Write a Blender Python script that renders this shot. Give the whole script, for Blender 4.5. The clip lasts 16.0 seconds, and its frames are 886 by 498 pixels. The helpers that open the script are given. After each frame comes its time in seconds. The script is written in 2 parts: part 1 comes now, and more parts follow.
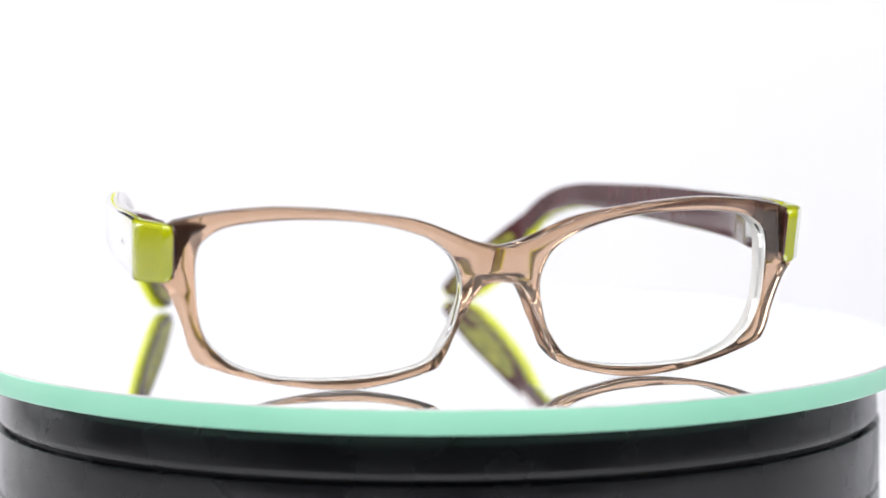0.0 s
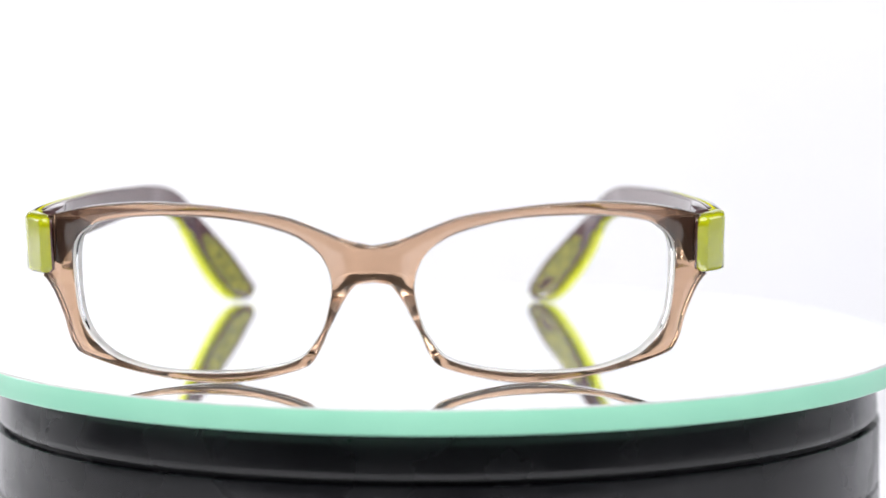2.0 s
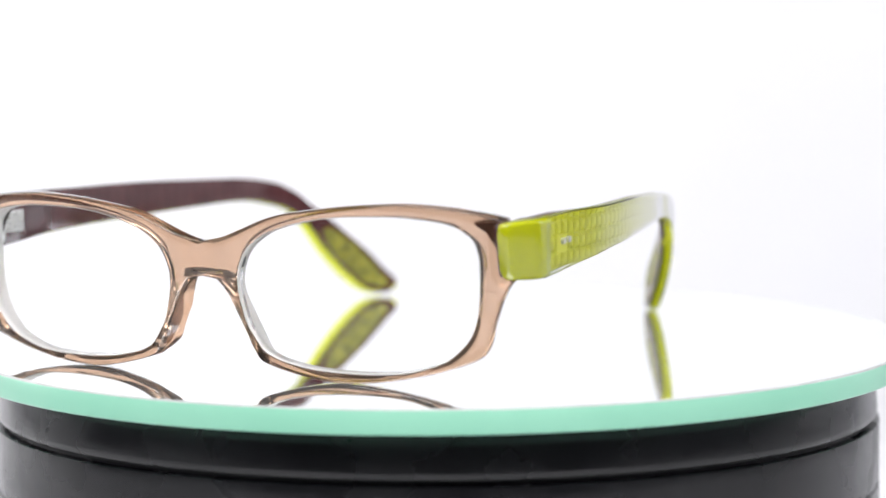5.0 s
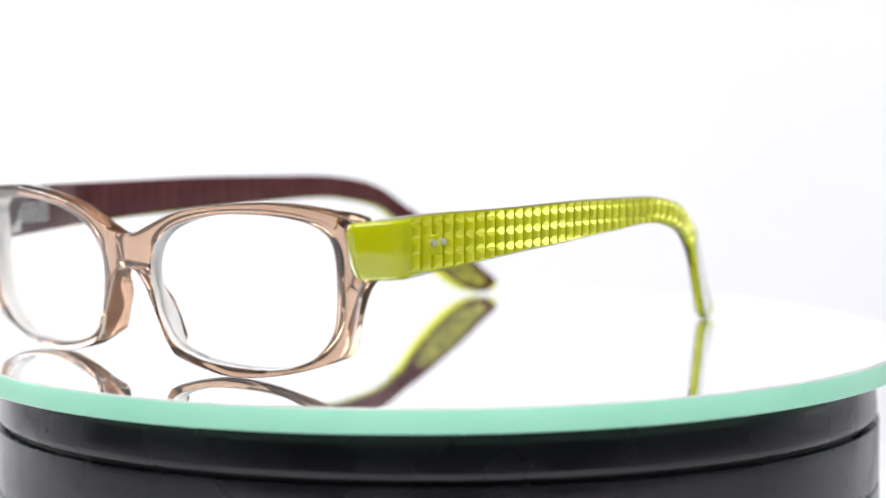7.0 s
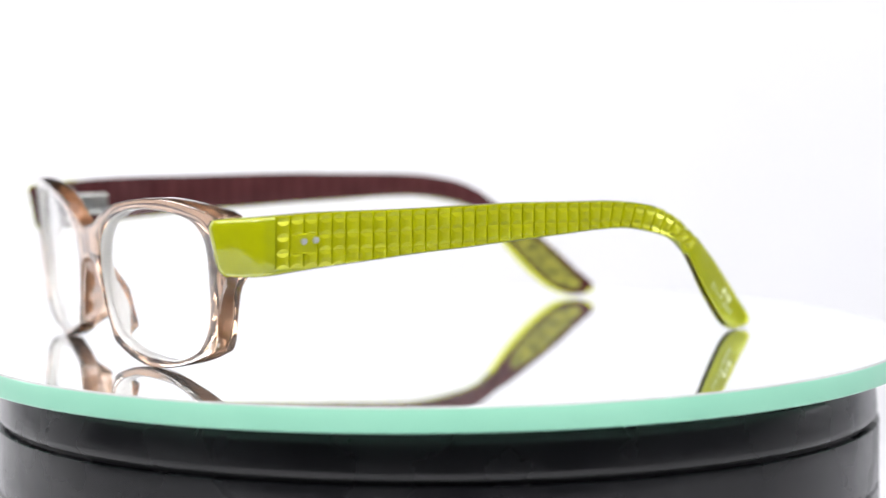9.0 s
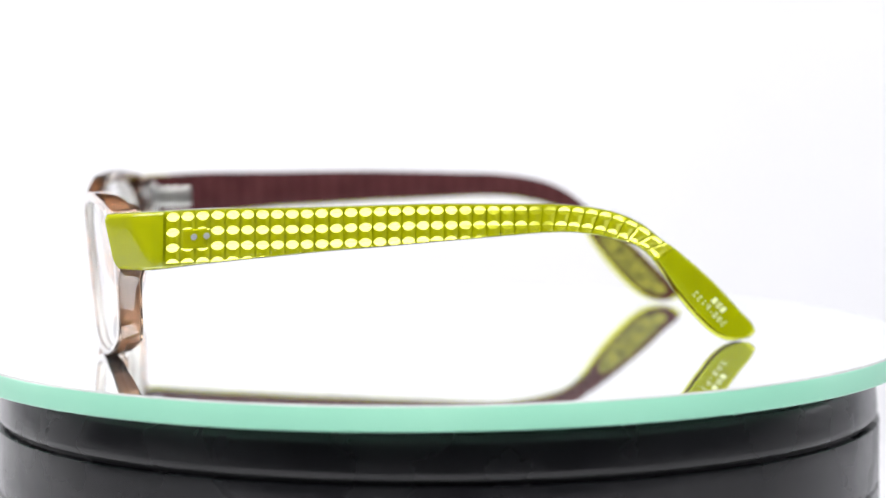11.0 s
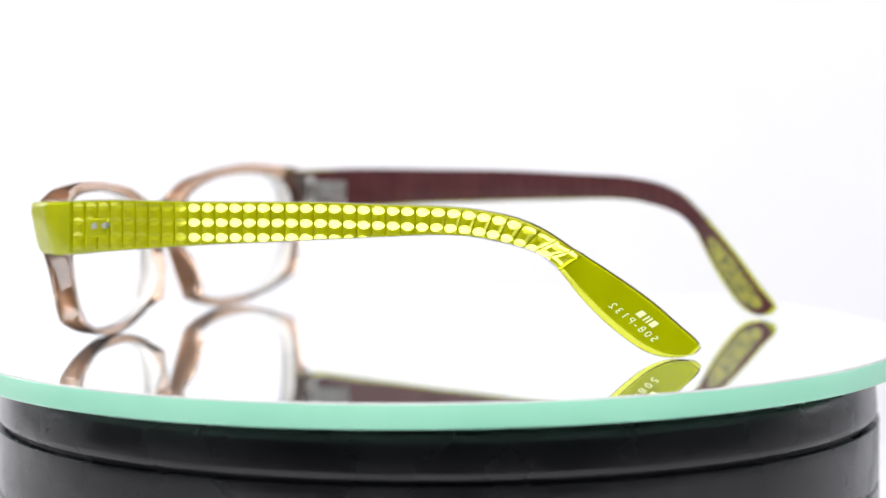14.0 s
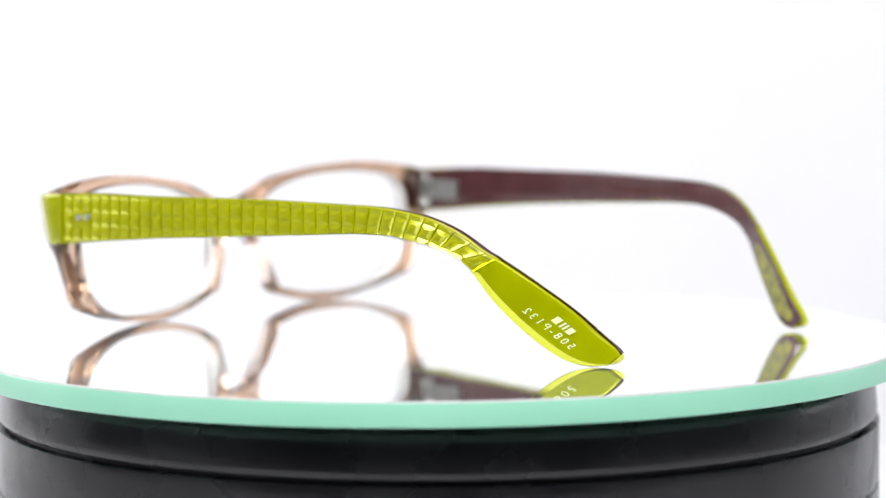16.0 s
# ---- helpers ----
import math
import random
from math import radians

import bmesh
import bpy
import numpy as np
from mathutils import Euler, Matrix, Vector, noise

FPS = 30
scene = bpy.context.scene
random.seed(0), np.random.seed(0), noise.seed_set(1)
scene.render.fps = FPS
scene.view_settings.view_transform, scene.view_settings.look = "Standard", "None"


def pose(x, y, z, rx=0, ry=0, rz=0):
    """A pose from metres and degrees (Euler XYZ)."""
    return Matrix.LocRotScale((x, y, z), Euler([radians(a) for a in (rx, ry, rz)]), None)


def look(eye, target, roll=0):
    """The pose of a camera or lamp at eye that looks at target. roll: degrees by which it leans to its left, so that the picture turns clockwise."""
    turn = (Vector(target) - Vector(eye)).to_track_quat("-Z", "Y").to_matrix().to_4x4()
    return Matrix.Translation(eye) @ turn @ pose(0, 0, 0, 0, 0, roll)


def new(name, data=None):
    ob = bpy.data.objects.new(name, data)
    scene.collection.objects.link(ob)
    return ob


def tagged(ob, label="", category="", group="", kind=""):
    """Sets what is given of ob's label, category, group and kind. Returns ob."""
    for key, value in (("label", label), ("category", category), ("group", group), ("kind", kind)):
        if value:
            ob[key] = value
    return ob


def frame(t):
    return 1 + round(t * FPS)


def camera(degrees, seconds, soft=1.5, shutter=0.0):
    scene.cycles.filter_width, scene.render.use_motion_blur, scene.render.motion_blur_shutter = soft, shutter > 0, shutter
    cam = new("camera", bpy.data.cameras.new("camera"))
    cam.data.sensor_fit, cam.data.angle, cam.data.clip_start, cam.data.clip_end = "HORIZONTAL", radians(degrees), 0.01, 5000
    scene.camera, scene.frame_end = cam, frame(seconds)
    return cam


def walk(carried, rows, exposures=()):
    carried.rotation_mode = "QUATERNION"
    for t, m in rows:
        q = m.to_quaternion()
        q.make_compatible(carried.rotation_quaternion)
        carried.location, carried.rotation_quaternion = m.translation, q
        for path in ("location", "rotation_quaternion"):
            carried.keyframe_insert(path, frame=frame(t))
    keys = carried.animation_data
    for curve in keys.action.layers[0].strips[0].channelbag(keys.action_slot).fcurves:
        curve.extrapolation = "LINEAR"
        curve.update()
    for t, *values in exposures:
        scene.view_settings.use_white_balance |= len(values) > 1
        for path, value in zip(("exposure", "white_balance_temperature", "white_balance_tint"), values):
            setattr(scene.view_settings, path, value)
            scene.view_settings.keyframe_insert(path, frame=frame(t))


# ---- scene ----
# ---- camera ----
cam = camera(21.45, 16.0, soft=1.5)
EYE = Vector((0.0, -0.5275, 0.06483))
YAW, PITCH, ROLL = -0.153, -4.929, -0.174
AHEAD = Euler((radians(PITCH), 0, radians(YAW))).to_matrix() @ Vector((0, 1, 0))
STAND = look(EYE, EYE + AHEAD, ROLL)
walk(cam, [(0, STAND), (16, STAND)])
# shallow depth of field, held on the near spectacle rim
cam.data.dof.use_dof = True
cam.data.dof.focus_distance = 0.470
cam.data.dof.aperture_fstop = 11.0


# ---- world and light ----
world = bpy.data.worlds.new("world")
scene.world = world
world.use_nodes = True
world.node_tree.nodes["Background"].inputs[0].default_value = (0.9, 0.93, 1.0, 1)
world.node_tree.nodes["Background"].inputs[1].default_value = 0.13


def softbox(name, eye, target, wide, high, watts, colour=(1, 1, 1)):
    data = bpy.data.lights.new(name, "AREA")
    data.shape, data.size, data.size_y = "RECTANGLE", wide, high
    data.energy, data.color = watts, colour
    ob = new(name, data)
    ob.matrix_world = look(eye, target)
    return ob


softbox("studio_lamp_top", (0.0, -0.40, 0.76), (0.0, -0.03, 0), 1.05, 0.74, 14.6, (1, 0.995, 1.0))
softbox("studio_lamp_side", (-1.0, 0.45, 0.5), (0.1, 1.0, 0.2), 0.5, 0.6, 7.6, (1, 0.99, 1.0))
softbox("studio_lamp_side", (1.0, 0.45, 0.5), (0.0, 1.0, 0.2), 0.5, 0.6, 2.7, (0.91, 0.92, 1.0))


# ---- materials ----
def material(name):
    m = bpy.data.materials.new(name)
    m.use_nodes = True
    nt = m.node_tree
    return m, nt, nt.nodes["Principled BSDF"]


def add_noise(nt, scale, detail=3.0):
    co = nt.nodes.new("ShaderNodeTexCoord")
    n = nt.nodes.new("ShaderNodeTexNoise")
    n.inputs["Scale"].default_value, n.inputs["Detail"].default_value = scale, detail
    nt.links.new(co.outputs["Object"], n.inputs["Vector"])
    return n


def ramp(nt, source, a, b, lo=0.3, hi=0.7):
    r = nt.nodes.new("ShaderNodeValToRGB")
    r.color_ramp.elements[0].position, r.color_ramp.elements[0].color = lo, (*a, 1)
    r.color_ramp.elements[1].position, r.color_ramp.elements[1].color = hi, (*b, 1)
    nt.links.new(source, r.inputs[0])
    return r.outputs[0]


def surface(name, a, b, rough, scale, metal=0.0, transmission=0.0, ior=1.5, bump=0.0, coat=0.0, rough_range=0.0, bump_scale=None, stripes=0.0):
    """Two tones mixed by a noise, with uneven gloss and a fine relief."""
    m, nt, p = material(name)
    n = add_noise(nt, scale)
    nt.links.new(ramp(nt, n.outputs[0], a, b), p.inputs["Base Color"])
    p.inputs["Metallic"].default_value, p.inputs["Transmission Weight"].default_value = metal, transmission
    p.inputs["IOR"].default_value, p.inputs["Coat Weight"].default_value = ior, coat
    p.inputs["Coat Roughness"].default_value = 0.03
    if stripes:
        co, wave, mix = nt.nodes.new("ShaderNodeTexCoord"), nt.nodes.new("ShaderNodeTexWave"), nt.nodes.new("ShaderNodeMix")
        wave.bands_direction = "Y"
        wave.inputs["Scale"].default_value, wave.inputs["Distortion"].default_value = stripes, 0.4
        mix.data_type, mix.blend_type = "RGBA", "MULTIPLY"
        mix.inputs["Factor"].default_value = 0.18
        nt.links.new(co.outputs["Object"], wave.inputs["Vector"])
        nt.links.new(p.inputs["Base Color"].links[0].from_socket, mix.inputs["A"])
        nt.links.new(wave.outputs["Color"], mix.inputs["B"])
        nt.links.new(mix.outputs["Result"], p.inputs["Base Color"])
    fine = add_noise(nt, bump_scale or scale * 6, 4)
    r = ramp(nt, fine.outputs[0], (rough - rough_range,) * 3, (rough + rough_range,) * 3)
    nt.links.new(r, p.inputs["Roughness"])
    if bump:
        bn = nt.nodes.new("ShaderNodeBump")
        bn.inputs["Strength"].default_value, bn.inputs["Distance"].default_value = bump, 0.0002
        nt.links.new(fine.outputs[0], bn.inputs["Height"])
        nt.links.new(bn.outputs[0], p.inputs["Normal"])
    return m


BROWN_CLEAR = surface("brown_clear_acetate", (0.675, 0.435, 0.29), (0.71, 0.47, 0.32), 0.0, 60, transmission=0.97, ior=1.49, coat=0.6)
LIME = surface("lime_acetate", (0.36, 0.385, 0.002), (0.43, 0.455, 0.004), 0.12, 90, coat=0.5, ior=1.49, rough_range=0.03)


def clear_film(name, tint=(0.98, 0.99, 0.96)):
    """A clear lacquer: lets everything through, and mirrors more the flatter one looks at it."""
    m, nt, p = material(name)
    gloss, clear, mix = (nt.nodes.new(k) for k in ("ShaderNodeBsdfGlossy", "ShaderNodeBsdfTransparent", "ShaderNodeMixShader"))
    gloss.inputs["Roughness"].default_value = 0.02
    clear.inputs["Color"].default_value = (*tint, 1)
    look_at, power, gain = nt.nodes.new("ShaderNodeLayerWeight"), nt.nodes.new("ShaderNodeMath"), nt.nodes.new("ShaderNodeMath")
    look_at.inputs[0].default_value = 0.5
    power.operation, gain.operation, gain.use_clamp = "POWER", "MULTIPLY_ADD", True
    power.inputs[1].default_value = 8.0
    gain.inputs[1].default_value, gain.inputs[2].default_value = 4.2, 0.014
    nt.links.new(look_at.outputs["Facing"], power.inputs[0])
    nt.links.new(power.outputs[0], gain.inputs[0])
    nt.links.new(gain.outputs[0], mix.inputs[0])
    nt.links.new(clear.outputs[0], mix.inputs[1])
    nt.links.new(gloss.outputs[0], mix.inputs[2])
    nt.links.new(mix.outputs[0], nt.nodes["Material Output"].inputs[0])
    return m


CLEAR_SKIN = clear_film("clear_lacquer")
LIME_CLEAR = clear_film("clear_lime_acetate", (0.94, 0.955, 0.3))


def stud_acetate(name, a, b):
    """Clear lime under lacquer: lime by scattered light, lime and white by an even inner gloss."""
    m, nt, p = material(name)
    base, deep, gloss, inner, outer = (nt.nodes.new(k) for k in ("ShaderNodeBsdfDiffuse", "ShaderNodeBsdfGlossy", "ShaderNodeBsdfGlossy", "ShaderNodeMixShader", "ShaderNodeMixShader"))
    nt.links.new(ramp(nt, add_noise(nt, 260).outputs[0], a, b), base.inputs["Color"])
    deep.inputs["Roughness"].default_value, deep.inputs["Color"].default_value = 0.13, (0.82, 0.82, 0.008, 1)
    gloss.inputs["Roughness"].default_value, gloss.inputs["Color"].default_value = 0.09, (1.0, 1.0, 0.96, 1)
    inner.inputs[0].default_value, outer.inputs[0].default_value = 0.42, 0.105
    nt.links.new(base.outputs[0], inner.inputs[1])
    nt.links.new(deep.outputs[0], inner.inputs[2])
    nt.links.new(inner.outputs[0], outer.inputs[1])
    nt.links.new(gloss.outputs[0], outer.inputs[2])
    nt.links.new(outer.outputs[0], nt.nodes["Material Output"].inputs[0])
    return m


LIME_STUD = stud_acetate("lime_faceted_acetate", (0.60, 0.61, 0.002), (0.71, 0.72, 0.004))
PLUM = surface("plum_brown_acetate", (0.062, 0.019, 0.021), (0.088, 0.028, 0.030), 0.12, 150, coat=0.5, bump=0.01, rough_range=0.03, stripes=98)
MOUNT = surface("dark_brown_acetate", (0.045, 0.026, 0.022), (0.075, 0.043, 0.036), 0.2, 180, coat=0.4, rough_range=0.05)
OLIVE = surface("lime_inlay", (0.05, 0.042, 0.012), (0.34, 0.33, 0.04), 0.35, 520, rough_range=0.05)
PRINT = surface("pale_print", (0.86, 0.9, 0.42), (0.9, 0.94, 0.5), 0.4, 500)
STEEL = surface("hinge_steel", (0.55, 0.55, 0.53), (0.68, 0.68, 0.66), 0.3, 300, metal=1.0, rough_range=0.06)
RIVET = surface("rivet_steel", (0.45, 0.45, 0.47), (0.55, 0.55, 0.57), 0.45, 900, metal=0.6, rough_range=0.1)
LENS = surface("clear_lens", (0.998, 0.998, 0.998), (1.0, 1.0, 1.0), 0.0, 40, transmission=1.0, ior=1.12)
# near-white in place of light that passes through the rim's inner wall
PALE = surface("bright_wall_ring", (0.97, 0.955, 0.93), (0.985, 0.97, 0.95), 0.15, 90, transmission=0.25, ior=1.3)
MIRROR = surface("mirror_silvering", (0.93, 0.955, 0.955), (0.95, 0.97, 0.97), 0.0, 12, metal=0.93)
MINT = surface("green_glass_edge", (0.28, 0.63, 0.46), (0.32, 0.67, 0.50), 0.32, 30, bump=0.0, rough_range=0.02, coat=0.15, bump_scale=400)
ARRIS = surface("ground_glass_edge", (0.42, 0.44, 0.43), (0.52, 0.54, 0.53), 0.5, 200)
BLACK = surface("glossy_black_plastic", (0.006, 0.006, 0.0075), (0.011, 0.011, 0.013), 0.25, 25, bump=0.2, coat=0.0, ior=1.42, rough_range=0.1, bump_scale=70)
DARK = surface("matt_black_plastic", (0.006, 0.006, 0.007), (0.01, 0.01, 0.011), 0.5, 60)
PAPER = surface("white_backdrop_paper", (0.86, 0.86, 0.88), (0.89, 0.89, 0.91), 0.9, 3, bump=0.02, rough_range=0.03)
ROOM = surface("dim_room_wall", (0.12, 0.115, 0.11), (0.16, 0.15, 0.15), 0.8, 2, rough_range=0.05)

MM = 0.001


def mesh_from(name, verts, faces, mat, smooth=False, scale=MM, crease=38):
    """A mesh in metres from points in millimetres, with its faces turned outwards."""
    me = bpy.data.meshes.new(name)
    bm = bmesh.new()
    vs = [bm.verts.new((v[0] * scale, v[1] * scale, v[2] * scale)) for v in verts]
    for f in faces:
        if len(set(f)) > 2:
            bm.faces.new([vs[i] for i in f])
    bmesh.ops.remove_doubles(bm, verts=bm.verts, dist=2e-7)
    bmesh.ops.recalc_face_normals(bm, faces=bm.faces)
    for f in bm.faces:
        f.smooth = smooth
    bm.to_mesh(me)
    bm.free()
    me.materials.append(mat)
    if smooth:
        me.set_sharp_from_angle(angle=radians(crease))
    return me


def part(name, me, parent, label=""):
    ob = new(name, me)
    ob.parent = parent
    return tagged(ob, label)


def lathe(profile, n=256):
    """Rings of a profile of (radius, height), closed where the radius is nought."""
    verts, faces = [], []
    for r, z in profile:
        verts += [(r * math.cos(a), r * math.sin(a), z) for a in (2 * math.pi * k / n for k in range(n))]
    for j in range(len(profile) - 1):
        for k in range(n):
            l = (k + 1) % n
            faces.append((j * n + k, j * n + l, (j + 1) * n + l, (j + 1) * n + k))
    return verts, faces


# ---- studio ----
def sweep_backdrop():
    """White paper that lies under the stand and curves up behind it."""
    prof = [(-0.55, -0.13), (0.75, -0.13)]
    prof += [(0.75 + 0.35 * math.sin(a), 0.22 - 0.35 * math.cos(a)) for a in (radians(9 * k) for k in range(1, 11))]
    prof += [(1.1, 1.25)]
    verts = [(x, y, z + d) for d in (0, -0.004) for x in (-1.25, 1.25) for y, z in prof]
    n = len(prof)
    faces = []
    for k in range(n - 1):
        faces += [(k, k + 1, n + k + 1, n + k), (2 * n + k, 3 * n + k, 3 * n + k + 1, 2 * n + k + 1)]
    return mesh_from("backdrop", verts, faces, PAPER, True, 1)


tagged(new("backdrop", sweep_backdrop()), "seamless white paper backdrop curving up behind the stand", "backdrop", kind="structure")


def slab(name, lo, hi, mat, label, cat):
    verts = [(x, y, z) for x in (lo[0], hi[0]) for y in (lo[1], hi[1]) for z in (lo[2], hi[2])]
    faces = [(0, 1, 3, 2), (4, 6, 7, 5), (0, 4, 5, 1), (2, 3, 7, 6), (0, 2, 6, 4), (1, 5, 7, 3)]
    return tagged(new(name, mesh_from(name, verts, faces, mat, False, 1)), label, cat, kind="structure")


slab("wall_west", (-1.34, 0.12, -0.2), (-1.3, 1.2, 1.3), PAPER, "plain white diffusing side wall of the studio", "wall")
slab("wall_east", (1.3, 0.12, -0.2), (1.34, 1.2, 1.3), PAPER, "plain white diffusing side wall of the studio", "wall")
slab("ceiling", (-1.34, -0.6, 1.3), (1.34, 1.2, 1.34), PAPER, "plain white studio ceiling", "ceiling")
slab("wall_south", (-2.2, -2.24, -0.9), (2.2, -2.2, 1.9), ROOM, "plain dim grey wall of the room", "wall")
slab("floor", (-2.2, -2.2, -0.9), (2.2, 1.6, -0.86), ROOM, "plain dim grey floor of the room", "floor")


# ---- turntable ----
def build_stand():
    stand = tagged(new("turntable_base"), "round glossy black plastic turntable base with seams", "turntable")
    rim = [(0, -6.2), (92, -6.2), (95.5, -6.4), (97.2, -7.2), (97.9, -8.6), (98.3, -11.5), (98.5, -14.0), (98.45, -15.1), (98.2, -15.45), (97.2, -15.6), (0, -15.6)]
    part("upper_ring", mesh_from("upper_ring", *lathe(rim), BLACK, True), stand)
    seam = [(0, -15.6), (97.0, -15.6), (97.0, -16.6), (0, -16.6)]
    part("seam", mesh_from("seam", *lathe(seam), DARK, True), stand, "matt black recessed seam")
    drum = [(0, -16.6), (98.75, -16.6), (98.95, -16.75), (99.0, -17.2), (99.0, -19), (99.05, -29.2), (98.6, -29.7), (98.6, -30.3), (99.1, -30.8), (99.3, -60),
            (99.6, -120), (99.0, -127), (97, -130), (0, -130)]
    part("drum", mesh_from("drum", *lathe(drum), BLACK, True), stand)
    pad = [(0, -5.0), (60, -5.0), (60, -6.2), (0, -6.2)]
    part("bearing_pad", mesh_from("bearing_pad", *lathe(pad, 96), DARK, True), stand)
    return stand


def build_disc():
    disc = tagged(new("mirror_disc"), "round mirror plate with a mint green glass edge", "mirror")
    edge = [(105.25, -0.35), (105.4, -0.6), (105.4, -4.7), (105.1, -5.0), (0, -5.0)]
    part("glass_edge", mesh_from("glass_edge", *lathe(edge, 384), MINT, True), disc, "mint green polished glass edge")
    top = [(0, 0.0), (40, 0.0), (80, 0.0), (104.9, 0.0)]
    part("mirror_face", mesh_from("mirror_face", *lathe(top, 384), MIRROR, True), disc, "silvered mirror face")
    arris = [(104.9, 0.0), (105.15, -0.12), (105.3, -0.35), (105.25, -0.36), (104.85, -0.05)]
    part("arris", mesh_from("arris", *lathe(arris, 384), ARRIS, True), disc, "thin grey ground edge")
    return disc


stand = build_stand()
disc = build_disc()

# ---- spectacles: front ----
TOP = [(0, 27.2), (3.6, 27.9), (5.9, 28.5), (10.6, 30.4), (14.7, 32.0), (18.9, 33.1), (26.6, 34.2), (32.6, 34.9), (38.6, 35.3), (44, 35.5), (50, 35.2), (55.5, 34.6), (60.3, 33.7), (64.0, 32.8)]
UNDER = [(65.4, 21.1), (64.2, 19.7), (62.9, 17.4), (61.2, 13), (60.2, 9.2), (59.2, 7.0), (57.6, 5.5), (51, 3.2), (45, 1.75), (39, 0.7), (33.2, 0.15), (28, 0.1), (23, 0.8), (18, 1.9), (14, 3.1), (12.1, 4.2), (10.5, 6.6),
         (9.1, 9.9), (7.7, 12.6), (6.4, 15.2), (5.1, 17.4), (4.1, 18.8), (3.1, 19.7), (0, 20.2)]
HOLE = [(56.6, 30.1), (55, 31.2), (52.7, 32), (48.3, 32.7), (42.8, 33.1), (37.3, 33.1), (31.8, 32.9), (26.4, 32.3), (21, 31.2), (15.6, 29.5), (12.3, 27.6), (10.2, 25.7), (8.9, 23.5), (8.1, 21), (8.0, 18.2),
        (8.6, 14.9), (9.7, 11), (11.4, 8.2), (13, 6.2), (14.7, 5.1), (18, 4), (23.5, 3), (30.1, 2.5), (37.8, 2.5), (43.4, 3), (47.8, 4), (51.7, 5.4), (53.9, 6.9), (56.1, 9.1), (57.5, 11.7), (58.4, 15),
        (58.9, 20.1), (59, 24.5), (58.6, 27.3), (57.8, 29)]


def glide(points, closed, per=6):
    """A Catmull-Rom curve through plan points."""
    n, out = len(points), []
    P = [np.array(p, float) for p in points]
    for i in range(n if closed else n - 1):
        a, b, c, d = ((P[(i + k) % n] if closed else P[min(max(i + k, 0), n - 1)]) for k in (-1, 0, 1, 2))
        for s in range(per):
            u = s / per
            out.append(0.5 * (2 * b + (c - a) * u + (2 * a - 5 * b + 4 * c - d) * u * u + (3 * b - a - 3 * c + d) * u ** 3))
    if not closed:
        out.append(P[-1])
    return out


def front_y(x, z):
    """The front's face: bowed round the wearer, leaning slightly."""
    return -12.2 + 7.5 * (x / 64) ** 2 + (30 - z) * 0.08


def bump_at(v, mid, half):
    return max(0.0, 1 - ((v - mid) / half) ** 2) ** 2 if abs(v - mid) < half else 0.0


def rim_depth(x, z):
    """How thick the front is: nose pads grow backwards beside the bridge."""
    t = 3.7 + 1.0 * min(1, max(0, (abs(x) - 45) / 15)) + 1.2 * min(1, max(0, (abs(x) - 58) / 3)) * min(1, max(0, (z - 19) / 4))
    z = max(z, 3.0)
    edge = np.interp(z, NOSE_Z, NOSE_X)
    off = max(0.0, min(1.0, (abs(x) - edge + 1.2) / 4.6))
    pad = (1 - off * off * (3 - 2 * off)) * max(0.0, min(1.0, (21.5 - z) / 8)) * max(0.0, min(1.0, (z - 3.8) / 2.2))
    return t + 4.0 * pad - 0.9 * bump_at(x, 0, 6.0)


NOSE_Z = (3.0, 6.6, 9.9, 12.6, 15.2, 17.4, 18.8, 20.0, 25.5)
NOSE_X = (12.6, 10.5, 9.1, 7.7, 6.4, 5.1, 4.3, 4.0, 4.5)


def along(curve, n):
    """Even steps along a closed plan curve, with the inward normal at each."""
    m = len(curve)
    run = np.concatenate([[0], np.cumsum([np.linalg.norm(curve[(k + 1) % m] - curve[k]) for k in range(m)])])
    xs, zs = ([p[j] for p in curve] + [curve[0][j]] for j in (0, 1))
    out = [np.array([np.interp(run[-1] * k / n, run, xs), np.interp(run[-1] * k / n, run, zs)]) for k in range(n)]
    normals = []
    for k in range(n):
        d = out[(k + 1) % n] - out[k - 1]
        normals.append(np.array([d[1], -d[0]]) / max(1e-9, np.linalg.norm(d)))
    return out, normals


def facing(curve, centre, targets):
    """Where rays from the centre towards the targets cross a closed curve round it."""
    cx, cz = centre
    ang = np.unwrap([math.atan2(p[1] - cz, p[0] - cx) for p in curve])
    order = np.argsort(ang % (2 * math.pi))
    a = (ang % (2 * math.pi))[order]
    xs, zs = np.array([p[0] for p in curve])[order], np.array([p[1] for p in curve])[order]
    out = []
    for t in targets:
        q = math.atan2(t[1] - cz, t[0] - cx) % (2 * math.pi)
        out.append(np.array([np.interp(q, a, xs, period=2 * math.pi), np.interp(q, a, zs, period=2 * math.pi)]))
    return out


CENTRE = (33.5, 18.0)
SAMPLES = 320
OUTER_CURVE = glide(TOP, False) + [np.array([64.1, z]) for z in (31.5, 28, 24, 22)] + glide(UNDER, False) + [np.array([0, z]) for z in (22, 24, 26)]
HOLE_CURVE = glide([(x, z - 0.5 * max(0.0, min(1.0, (8 - z) / 5))) for x, z in HOLE], True)
# which way the hole is drawn round
HOLE_SIDE = -1.0 if sum(a[0] * b[1] - b[0] * a[1] for a, b in zip(HOLE_CURVE, HOLE_CURVE[1:])) < 0 else 1.0


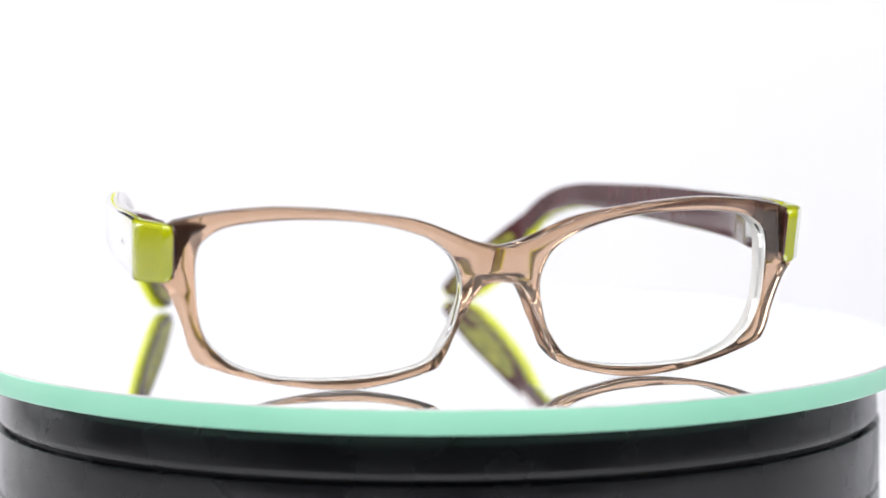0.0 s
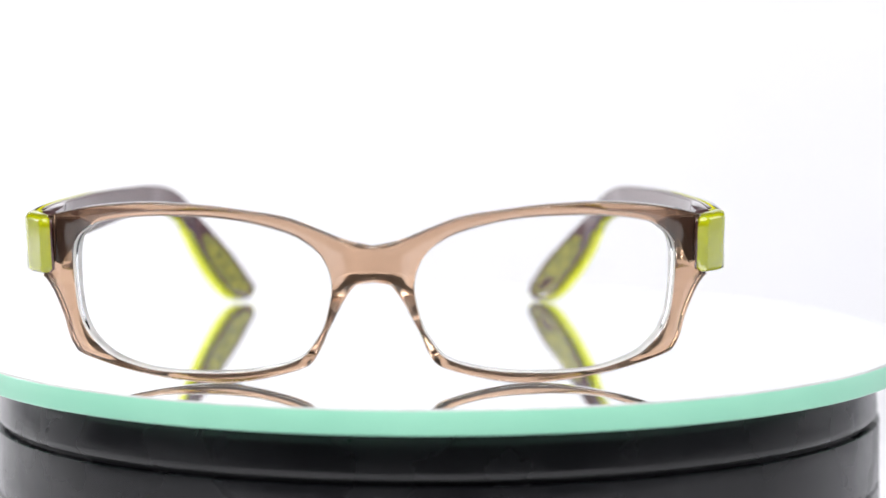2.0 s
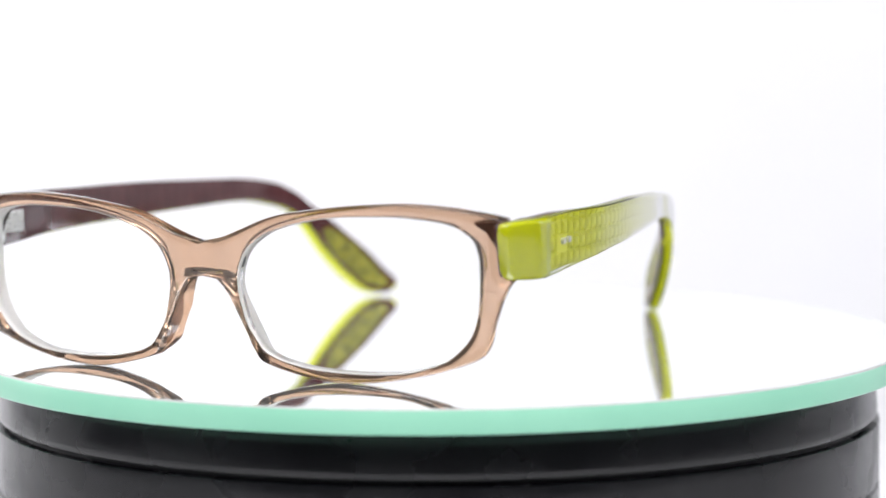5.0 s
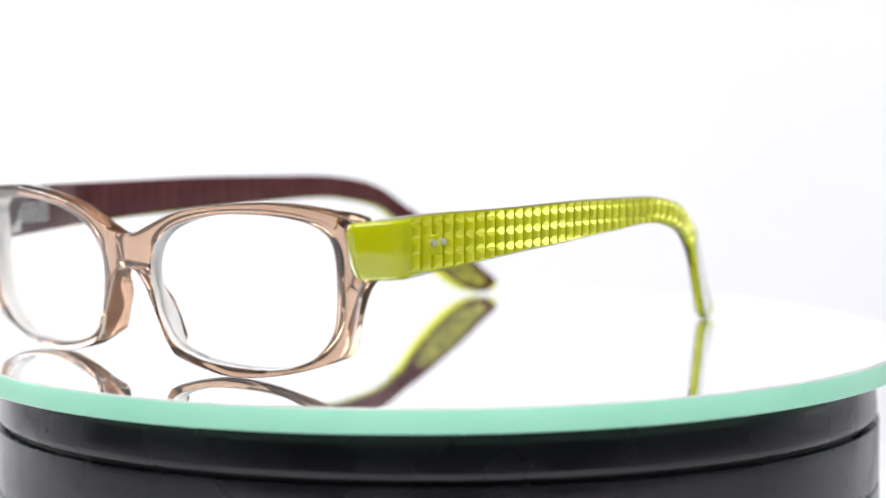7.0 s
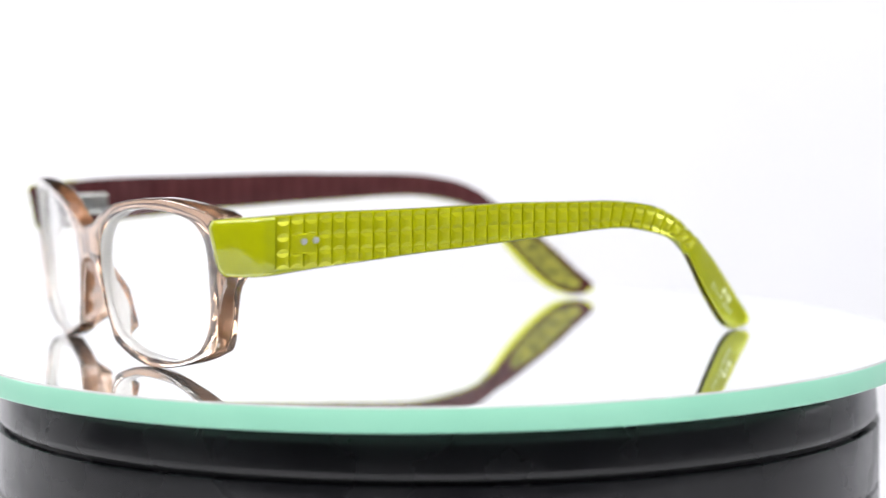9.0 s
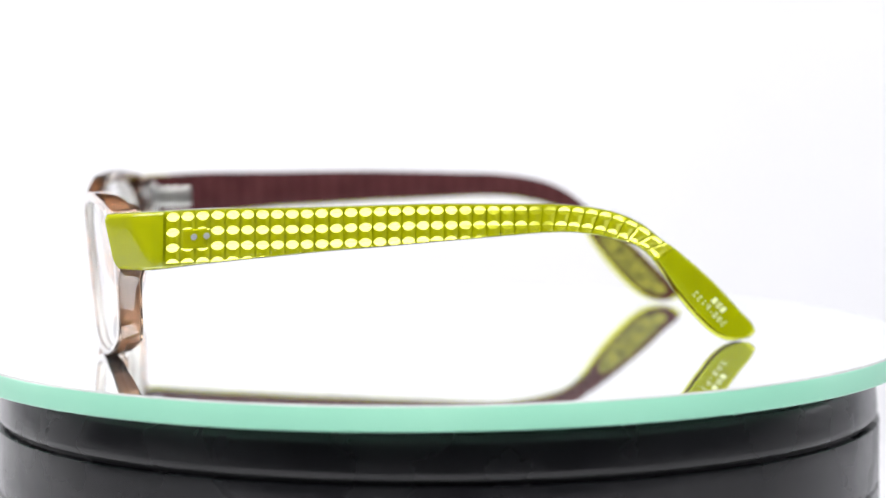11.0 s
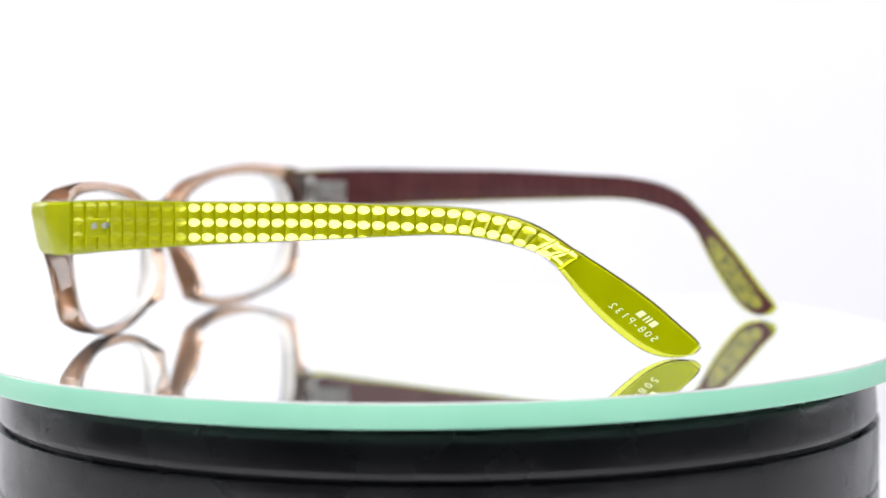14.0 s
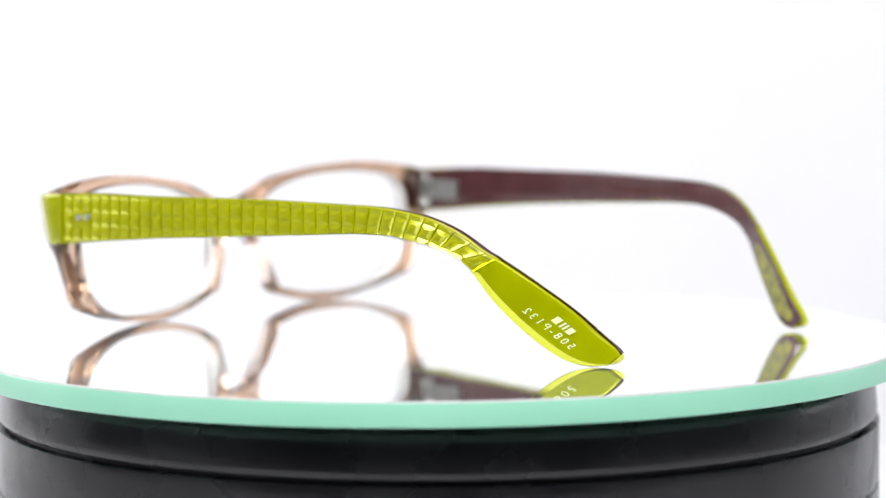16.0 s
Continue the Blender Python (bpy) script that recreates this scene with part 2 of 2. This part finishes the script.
def build_front(glasses):
    outer, normals = along(OUTER_CURVE, SAMPLES)
    inner = facing(HOLE_CURVE, CENTRE, outer)
    verts, faces, rows = [], [], 20
    for o, i, nrm in zip(outer, inner, normals):
        gap = o - i
        width = float(np.linalg.norm(gap))
        way = gap / width
        e = min(0.36, width * 0.3)
        g = h = e
        nose = max(0.0, min(1.0, (13.5 - o[0]) / 2.5)) * max(0.0, min(1.0, (19.6 - o[1]) / 3.0)) * max(0.0, min(1.0, (o[1] - 3.6) / 2.0))
        e, g = e + 0.5 * nose * min(1, width / 2.6), g + 0.6 * nose
        if o[0] < 0.02:
            nrm = np.array([0.0, -1.0]) if o[1] > 26.9 else np.array([0.0, 1.0]) if o[1] < 20.7 else np.array([1.0, 0.0])
            if 20.7 <= o[1] <= 26.9:
                e, g, h = 0.0, 0.0, 0.0
        c = min(0.4, width * 0.25)
        line = [(i, 0.4, 0), (i + way * 0.3 * c, 0.12, 0), (i + way * c, 0, 0), ((i + o) / 2, 0, 0), (o + nrm * e, 0, 0), (o + nrm * 0.55 * e, 0.16 * g, 0), (o + nrm * 0.2 * e, 0.5 * g, 0), (o, g, 0),
                (o, -h, 1), (o + nrm * 0.3 * h, -0.3 * h, 1), (o + nrm * h, 0, 1), *((o + (i - o) * u, 0, 1) for u in (0.3, 0.42, 0.54, 0.66, 0.78)), (i + way * c, 0, 1), (i + way * 0.3 * c, -0.12, 1), (i, -0.4, 1), (i, 1.9, 0)]
        for q, d, back in line:
            x, z = q
            deep = d + (rim_depth(x, z) if back else 0)
            verts.append((max(x - deep * 0.00366 * x, 0), front_y(x, z) + deep, z + deep * 0.04))
    n = SAMPLES
    for k in range(n):
        l = (k + 1) % n
        for r in range(rows):
            s = (r + 1) % rows
            if r == 7 and outer[k][0] < 0.02 and outer[l][0] < 0.02:
                continue
            faces.append((k * rows + r, l * rows + r, l * rows + s, k * rows + s))
    m = len(verts)
    verts += [(-x, y, z) for x, y, z in verts]
    faces += [tuple(i + m for i in reversed(f)) for f in faces]
    part("rim", mesh_from("rim", verts, faces, BROWN_CLEAR, True), glasses, "translucent light brown acetate front")
    # lenses
    inner = along(HOLE_CURVE, SAMPLES)[0]
    for side in (1, -1):
        verts, faces = [], []
        rings = (1.0, 0.75, 0.5, 0.25)
        for depth in (1.3, 2.5):
            for u in rings:
                for p in inner:
                    x, z = CENTRE[0] + (p[0] - CENTRE[0]) * u * 0.992, CENTRE[1] + (p[1] - CENTRE[1]) * u * 0.992
                    verts.append((side * (x - depth * 0.00366 * x), front_y(x, z) + depth, z + depth * 0.04))
            verts.append((side * CENTRE[0], front_y(*CENTRE) + depth, CENTRE[1]))
        half = len(rings) * n + 1
        for h in (0, half):
            for r in range(len(rings) - 1):
                for k in range(n):
                    l = (k + 1) % n
                    faces.append((h + r * n + k, h + r * n + l, h + (r + 1) * n + l, h + (r + 1) * n + k))
            faces += [(h + 3 * n + k, h + 3 * n + (k + 1) % n, h + half - 1) for k in range(n)]
        faces += [(k, (k + 1) % n, half + (k + 1) % n, half + k) for k in range(n)]
        lens = part("lens", mesh_from("lens", verts, faces, LENS, True), glasses, "clear uncoloured lens")
        # added pale ring: paints the brightness of the rim's inner wall round the lens
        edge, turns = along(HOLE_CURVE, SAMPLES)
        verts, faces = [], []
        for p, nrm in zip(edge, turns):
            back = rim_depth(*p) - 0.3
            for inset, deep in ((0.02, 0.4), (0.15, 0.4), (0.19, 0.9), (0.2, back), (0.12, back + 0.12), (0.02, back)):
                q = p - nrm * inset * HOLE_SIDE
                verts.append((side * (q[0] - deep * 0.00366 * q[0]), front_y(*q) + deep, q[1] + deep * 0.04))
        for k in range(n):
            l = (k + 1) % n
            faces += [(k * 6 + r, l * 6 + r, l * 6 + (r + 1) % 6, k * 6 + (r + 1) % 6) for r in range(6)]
        part("bevel", mesh_from("bevel", verts, faces, PALE, True), lens, "pale ring added to brighten the rim's inner wall")


# ---- spectacles: temples ----
SIDE_TOP = [(-6.5, 31.3), (-6.1, 32.1), (-5, 32.5), (3.5, 33.0), (15, 33.4), (26.4, 33.3), (37.7, 33.2), (49.1, 33.2), (60.4, 33.1), (71.9, 32.7), (80, 32.4), (86.9, 32.1), (92.8, 31.4), (99.2, 30), (105.2, 27.3), (110.5, 23.4),
            (113, 21.8), (119, 17.1), (125.2, 11.7), (130.2, 6.6), (132.9, 4.0), (133.9, 2.3), (133.8, 1.7)]
SIDE_LOW = [(-4.9, 22.9), (-4.2, 21.8), (-3, 21.4), (3.2, 21.4), (14.7, 22.5), (26.2, 23.4), (37.6, 24.2), (48.9, 24.7), (60.3, 25.3), (71.8, 25.8), (79.9, 26.2), (85.7, 26.3), (91, 26), (96.8, 24.9), (101.6, 23.6), (105.1, 22),
            (108.4, 19), (112.9, 12.6), (117.8, 6.9), (123.3, 2), (127.8, 0.2), (132.2, 0.5), (133.6, 1.5)]
STEPS = 10
TOP_LINE, LOW_LINE = glide(SIDE_TOP, False, STEPS), glide(SIDE_LOW, False, STEPS)
MID = [(a + b) / 2 for a, b in zip(TOP_LINE, LOW_LINE)]
HALF = [(a - b) / 2 for a, b in zip(TOP_LINE, LOW_LINE)]
ARC = np.concatenate([[0], np.cumsum([np.linalg.norm(MID[k + 1] - MID[k]) for k in range(len(MID) - 1)])])
MIDY, MIDZ = np.array([p[0] for p in MID]), np.array([p[1] for p in MID])
HALFY, HALFZ = np.array([p[0] for p in HALF]), np.array([p[1] for p in HALF])


BOW = glide([(-20, 69.4), (5, 69.3), (26, 68.8), (38, 67.6), (49, 66.0), (60, 64.0), (72, 61.6), (80, 59.9), (87, 58.3), (93, 57.1), (99, 55.6), (105, 53.6), (110.4, 51.4), (113, 49.9), (119, 46.0), (125, 42.0), (130, 39.2), (136, 36.4)], False)
BOW_Y, BOW_X = np.array([p[0] for p in BOW]), np.array([p[1] for p in BOW])


def side_x(y, z=32.0):
    """The temple's outer face, seen from above: an end chamfered along its leaning front edge, then a long inward bow."""
    d = -0.4 - y + 0.195 * max(0.0, 32.0 - z) * max(0.0, min(1.0, (12.0 - y) / 6.0))
    cut = 0.64 * (d if d > 0.5 else (d + 0.5) ** 2 / 2 if d > -0.5 else 0)
    return float(np.interp(y, BOW_Y, BOW_X)) - cut


def on_side(s, w, depth, lift):
    """A point of the temple: s along it, w across it (-1 below, 1 on top), depth under its outer face; lift spreads and raises it."""
    y = np.interp(s, ARC, MIDY) + w * np.interp(s, ARC, HALFY)
    z = np.interp(s, ARC, MIDZ) + w * np.interp(s, ARC, HALFZ)
    y = y + 1100 * lift * bump_at(y, 96, 36)
    slope = (side_x(y + 1.5, z) - side_x(y - 1.5, z)) / 3 if y > 4.5 else 0.0
    k = 1 / math.hypot(1, slope)
    return [side_x(y, z) - depth * k + 4.0 * lift * max(0, y), y, z + lift * max(0, y)]


def half_width(s):
    return math.hypot(np.interp(s, ARC, HALFY), np.interp(s, ARC, HALFZ))


def inner_depth(s, layer):
    """How deep the lime layer (0) and the plum layer (1) reach."""
    y = np.interp(s, ARC, MIDY)
    d = 2.6 if y > 4 else max(0.8, side_x(y) - (63.8 + max(0, y + 1) * 0.58))
    if layer == 0:
        return d
    if y < 1.2:
        return d + 0.35
    return d + 1.3 + 1.6 * min(1.0, (y - 1.2) / 0.6) * max(0.0, min(1.0, (24 - y) / 9))


def sheet(stations, near, far, round_w, lift, sign, narrow=lambda s: (1.0, 1.0)):
    """A bar along the stations between two depths, with rounded long edges."""
    verts, faces = [], []
    for s in stations:
        a, b = near(s), far(s)
        h = half_width(s)
        e = min(round_w, h * 0.45, (b - a) * 0.45)
        q = e / h
        bend = [(1 - math.cos(radians(t)), 1 - math.sin(radians(t))) for t in (90, 67.5, 45, 22.5, 0)]
        near_low = [(-1 + q * u, a + e * v) for u, v in bend]
        far_low = [(-1 + q * u, b - e * v) for u, v in reversed(bend)]
        ring = near_low + far_low + [(0, b)] + [(-w, d) for w, d in reversed(far_low)] + [(-w, d) for w, d in reversed(near_low)] + [(0, a)]
        for w, d in ring:
            p = on_side(s, w * narrow(s)[0 if w < 0 else 1], d, lift)
            verts.append((sign * p[0], p[1], p[2]))
    m = len(ring)
    for k in range(len(stations) - 1):
        faces += [(k * m + r, k * m + (r + 1) % m, (k + 1) * m + (r + 1) % m, (k + 1) * m + r) for r in range(m)]
    faces += [tuple(range(m)), tuple((len(stations) - 1) * m + r for r in range(m))]
    return verts, faces


STUD_START = float(np.interp(5.4, MIDY, ARC))
PITCH_ACROSS, STUD_COLUMNS, STUD_FACET, STUD_BARREL, FACE = 3.06, 36, 0.76, 0.42, 1.0
ROW_DROP = 2.85
STUD_END = float(np.interp(110.7, MIDY, ARC))
PITCH_ALONG = (STUD_END - STUD_START) / STUD_COLUMNS


def core_depth(s):
    """How deep the lime core lies under the clear skin."""
    if s < STUD_START - 0.4:
        return 0.12
    return FACE + 0.6 if s < STUD_END else 1.1


def build_skin(lift, sign):
    """The clear lacquer over the relief: one smooth skin whose long edges turn in to the core."""
    verts, faces = [], []
    first = float(np.interp(2.7, MIDY, ARC))
    stations = [first] + [float(s) for s in ARC[::2] if first + 0.2 < s < STUD_END - 0.5] + [STUD_END]
    for s in stations:
        h = half_width(s)
        ring = [(-h + 0.1, 1.3), (-h, 0.6), (-h + 0.2, 0.15), (-h + 0.6, 0)] + [(h * k / 4, 0) for k in range(-2, 3)] + [(h - 0.6, 0), (h - 0.2, 0.15), (h, 0.6), (h - 0.1, 1.3)]
        for v, d in ring:
            p = on_side(s, v / h, d, lift)
            verts.append((sign * p[0], p[1], p[2]))
    m = len(ring)
    for k in range(len(stations) - 1):
        faces += [(k * m + r, k * m + r + 1, (k + 1) * m + r + 1, (k + 1) * m + r) for r in range(m - 1)]
    return mesh_from("skin", verts, faces, CLEAR_SKIN, True)


def build_stud(name, s0, row, lift, sign, span=1, flat=False):
    """A barrel across the temple, cut by a slanting facet above and below; it ends where the temple ends."""
    cols = 10
    reach = PITCH_ACROSS / 2 * (1.3 if flat else 1)
    verts, faces, widest = [], [], 0.0
    for a in range(cols + 1):
        u = -math.cos(math.pi * a / cols) * 0.3 + 0.7 * (2 * a / cols - 1)
        s = s0 + 0.15 + (PITCH_ALONG * span - 0.30) * (u + 1) / 2
        h = half_width(s) - 0.25
        mid = h + 0.25 - ROW_DROP - row * PITCH_ACROSS
        crest = STUD_BARREL * (0.9 * (1 - abs(u) ** 10) if flat else 1 - abs(u) ** 2.5)
        edge = 0.88 if flat else 1 - crest / STUD_FACET
        line = [(-1.0, -0.7), (-1.0, 0.0), (-edge, crest), (0.0, crest), (edge, crest), (1.0, 0.0), (1.0, -0.7)]
        spread = []
        for q, up in line:
            v = mid + q * reach
            cut = min(max(v, -h), h)
            if cut != v and up > -0.4:
                q = (cut - mid) / reach
                up = crest if abs(q) <= edge else max(0.0, crest * (1 - abs(q)) / max(1e-6, 1 - edge))
            spread.append(cut)
            p = on_side(s, cut / (h + 0.25), FACE - up, lift)
            verts.append((sign * p[0], p[1], p[2]))
        widest = max(widest, spread[-1] - spread[0])
    if widest < 0.35:
        return None
    n = len(line)
    for a in range(cols):
        faces += [(a * n + b, (a + 1) * n + b, (a + 1) * n + b + 1, a * n + b + 1) for b in range(n - 1)]
    faces += [tuple(range(n)), tuple(cols * n + b for b in range(n))]
    return mesh_from(name, verts, faces, LIME_STUD, True, MM, 14)


def disc_on_side(s, v, radius, rise, lift, sign, mat, name, sides=16):
    """A low round cap on the outer face."""
    verts, faces = [], []
    h = half_width(s)
    for r, up in ((radius, -1.3), (radius, rise * 0.7), (radius * 0.8, rise), (0.0, rise)):
        for k in range(sides):
            a = 2 * math.pi * k / sides
            p = on_side(s + r * math.cos(a), (v + r * math.sin(a)) / h, -up, lift)
            verts.append((sign * p[0], p[1], p[2]))
    for j in range(3):
        faces += [(j * sides + k, j * sides + (k + 1) % sides, (j + 1) * sides + (k + 1) % sides, (j + 1) * sides + k) for k in range(sides)]
    return mesh_from(name, verts, faces, mat, True)


def letters(body, size):
    """The outlines of a word in the built-in font, as flat faces."""
    cu = bpy.data.curves.new("word", "FONT")
    cu.body, cu.size, cu.align_x, cu.align_y = body, size, "CENTER", "CENTER"
    cu.space_character = 1.45
    ob = bpy.data.objects.new("word", cu)
    me = ob.to_mesh()
    verts, faces = [tuple(v.co) for v in me.vertices], [tuple(p.vertices) for p in me.polygons]
    ob.to_mesh_clear()
    bpy.data.objects.remove(ob)
    bpy.data.curves.remove(cu)
    return verts, faces


TEXT_S = float(np.interp(120.6, MIDY, ARC))


def print_mesh(name, verts, faces, s_mid, v_mid, depth, lift, sign):
    out = []
    for x, y, _ in verts:
        s, v = s_mid - x, v_mid + y
        p = on_side(s, v / half_width(s), depth, lift)
        out.append((sign * p[0], p[1], p[2]))
    return mesh_from(name, out, faces, PRINT)


def box(lo, hi):
    v = [(x, y, z) for x in (lo[0], hi[0]) for y in (lo[1], hi[1]) for z in (lo[2], hi[2])]
    return v, [(0, 1, 3, 2), (4, 6, 7, 5), (0, 4, 5, 1), (2, 3, 7, 6), (0, 2, 6, 4), (1, 5, 7, 3)]


def rounded_box(name, lo, hi, mat, bevel):
    me = bpy.data.meshes.new(name)
    bm = bmesh.new()
    verts, faces = box(lo, hi)
    vs = [bm.verts.new([c * MM for c in v]) for v in verts]
    for f in faces:
        bm.faces.new([vs[i] for i in f])
    bmesh.ops.recalc_face_normals(bm, faces=bm.faces)
    bmesh.ops.bevel(bm, geom=bm.edges, offset=bevel * MM, segments=2, affect="EDGES", profile=0.5)
    bm.to_mesh(me)
    bm.free()
    me.materials.append(mat)
    return me


def build_temple(glasses, sign, lift):
    # the lime bar, with its plum lining, carries studs, rivets, hinge and print
    stations = list(ARC[::2]) + [ARC[-1]]
    core = sorted([float(s) for s in stations if s < ARC[-1] - 1.0] + [STUD_START - 0.41, STUD_START - 0.2, STUD_END - 0.01, STUD_END + 0.2])
    me = mesh_from("temple", *sheet(core, core_depth, lambda s: inner_depth(s, 0) - (0.15 if s > STUD_END else 0), 1.0, lift, sign, lambda s: (1.0, 1.0) if s < STUD_START else (1.0, 0.97) if s < STUD_END else (0.74, 0.95)), LIME, True)
    temple = part("temple", me, glasses, "lime green acetate temple with faceted studs")
    tip = [STUD_END - 0.3] + [float(s) for s in stations if s > STUD_END]
    me = mesh_from("tip_shell", *sheet(tip, lambda s: 0.3, lambda s: inner_depth(s, 1) - 0.51, 0.7, lift, sign), LIME_CLEAR, True)
    part("tip_shell", me, temple, "clear glossy lime shell of the tip")
    part("skin", build_skin(lift, sign), temple, "clear glossy lacquer skin")
    me = mesh_from("lining", *sheet([s for s in stations if s < ARC[-1] - 1.2], lambda s: inner_depth(s, 0) + 0.01 if s < STUD_END else inner_depth(s, 1) - 0.5, lambda s: inner_depth(s, 1), 0.3, lift, sign, lambda s: (0.9, 0.97) if s < STUD_END else (0.8, 0.93)), PLUM, True)
    part("lining", me, temple, "plum brown inner layer")
    verts, faces = [], []
    line = [float(s) for s in stations if STUD_START < s < STUD_END]
    for s in line:
        for w, d in ((0.95, 2.1), (0.985, 2.1), (0.985, inner_depth(s, 0) + 0.02), (0.95, inner_depth(s, 0) + 0.02)):
            p = on_side(s, w, d, lift)
            verts.append((sign * p[0], p[1], p[2]))
    for k in range(len(line) - 1):
        faces += [(4 * k + r, 4 * k + (r + 1) % 4, 4 * k + 4 + (r + 1) % 4, 4 * k + 4 + r) for r in range(4)]
    faces += [(0, 1, 2, 3), tuple(4 * (len(line) - 1) + r for r in range(4))]
    part("top_strip", mesh_from("top_strip", verts, faces, PLUM), temple, "plum brown top edge")
    # studs
    for c in range(STUD_COLUMNS):
        s0 = STUD_START + c * PITCH_ALONG
        for row in (-1, 0, 1, 2):
            if row == 1 and c == 2:
                continue
            slot = row == 1 and c == 1
            me = build_stud("stud", s0, row, lift, sign, 2 if slot else 1, slot)
            if me:
                part("stud", me, temple)
    for y in (11.1, 13.6):
        part("rivet", disc_on_side(float(np.interp(y, MIDY, ARC)), 0.15, 0.62, 0.03, lift, sign, RIVET, "rivet"), temple, "small grey steel rivet")
    # hinge on the inner face
    lo, hi = sorted((sign * 62.6, sign * 63.9))
    part("hinge_plate", rounded_box("hinge_plate", (lo, 3.6, 25.2), (hi, 13.0, 30.0), STEEL, 0.4), temple, "silver steel hinge plate")
    bv, bf = lathe([(0, 23.5), (1.3, 23.5), (1.5, 23.8), (1.5, 31.0), (1.3, 31.3), (0, 31.3)], 20)
    part("hinge_barrel", mesh_from("hinge_barrel", [(x + sign * 61.9, y + 3.0, z) for x, y, z in bv], bf, STEEL, True), temple, "silver steel hinge barrel")
    wedge = [(55.5, 32.0), (58.5, 32.3), (62.4, 32.2), (62.4, 23.4), (61.6, 23.0), (60.9, 24.6), (60.0, 27.6), (58.2, 30.6)]
    verts = [(sign * x, y, z) for y in (0.3, 0.7, 2.5, 3.0) for x, z in (wedge if 0.5 < y < 2.8 else [(59.5 + (x - 59.5) * 0.93, 28 + (z - 28) * 0.93) for x, z in wedge])]
    m = len(wedge)
    faces = [(j * m + k, j * m + (k + 1) % m, (j + 1) * m + (k + 1) % m, (j + 1) * m + k) for j in range(3) for k in range(m)] + [tuple(range(m)), tuple(range(3 * m, 4 * m))]
    part("hinge_mount", mesh_from("hinge_mount", verts, faces, MOUNT), temple, "dark brown hinge mount")
    # inlay on the inside of the tip
    verts, faces, m = [], [], 28
    for k in range(m):
        a = 2 * math.pi * k / m
        s, w = TEXT_S + 1.0 + 11.5 * math.copysign(abs(math.cos(a)) ** 0.8, math.cos(a)), 0.66 * math.copysign(abs(math.sin(a)) ** 0.7, math.sin(a))
        for d in (0.14, -0.1):
            p = on_side(s, w, inner_depth(s, 1) + d, lift)
            verts.append((sign * p[0], p[1], p[2]))
    faces = [tuple(range(0, 2 * m, 2))] + [(2 * k, 2 * ((k + 1) % m), 2 * ((k + 1) % m) + 1, 2 * k + 1) for k in range(m)]
    part("inlay", mesh_from("inlay", verts, faces, OLIVE), temple, "olive lime oval inlay")
    if sign > 0:
        v, f = letters("508-P132", 2.1)
        part("print", print_mesh("print", v, f, TEXT_S + 2.8, -0.8, 0.25, lift, sign), temple, "pale code printed mirrored on the tip")
        v, f = [], []
        for k, (a, b) in enumerate(((-2.2, -1.1), (-0.7, -0.35), (0.0, 0.35), (0.9, 2.1))):
            v += [(a, -0.75, 0), (b, -0.75, 0), (b, 0.75, 0), (a, 0.75, 0)]
            f.append(tuple(range(4 * k, 4 * k + 4)))
        part("print", print_mesh("print", v, f, TEXT_S + 3.6, 1.45, 0.25, lift, sign), temple, "pale printed bars on the tip")
    return temple


glasses = tagged(new("eyeglasses"), "translucent brown eyeglasses with lime green studded temples", "eyeglasses")
build_front(glasses)
build_temple(glasses, 1, 0.0)
build_temple(glasses, -1, 0.003)


# ---- what turns ----
def turn(t):
    """The plate's turn at t seconds, with the slight tilt of its face."""
    a = 17.556 - 9.079 * t - 0.00573 * t * t
    return pose(0, 0, 0, 0, 0, a) @ pose(0, 0, 0, 0.505, 0, 0) @ pose(0, 0, 0, 0, 0.022, 0)


def motions():
    times = [0.5 * k for k in range(33)]
    walk(disc, [(t, turn(t)) for t in times])
    walk(glasses, [(t, turn(t) @ pose(-0.01154, -0.06654, 0.00005)) for t in times])


motions()
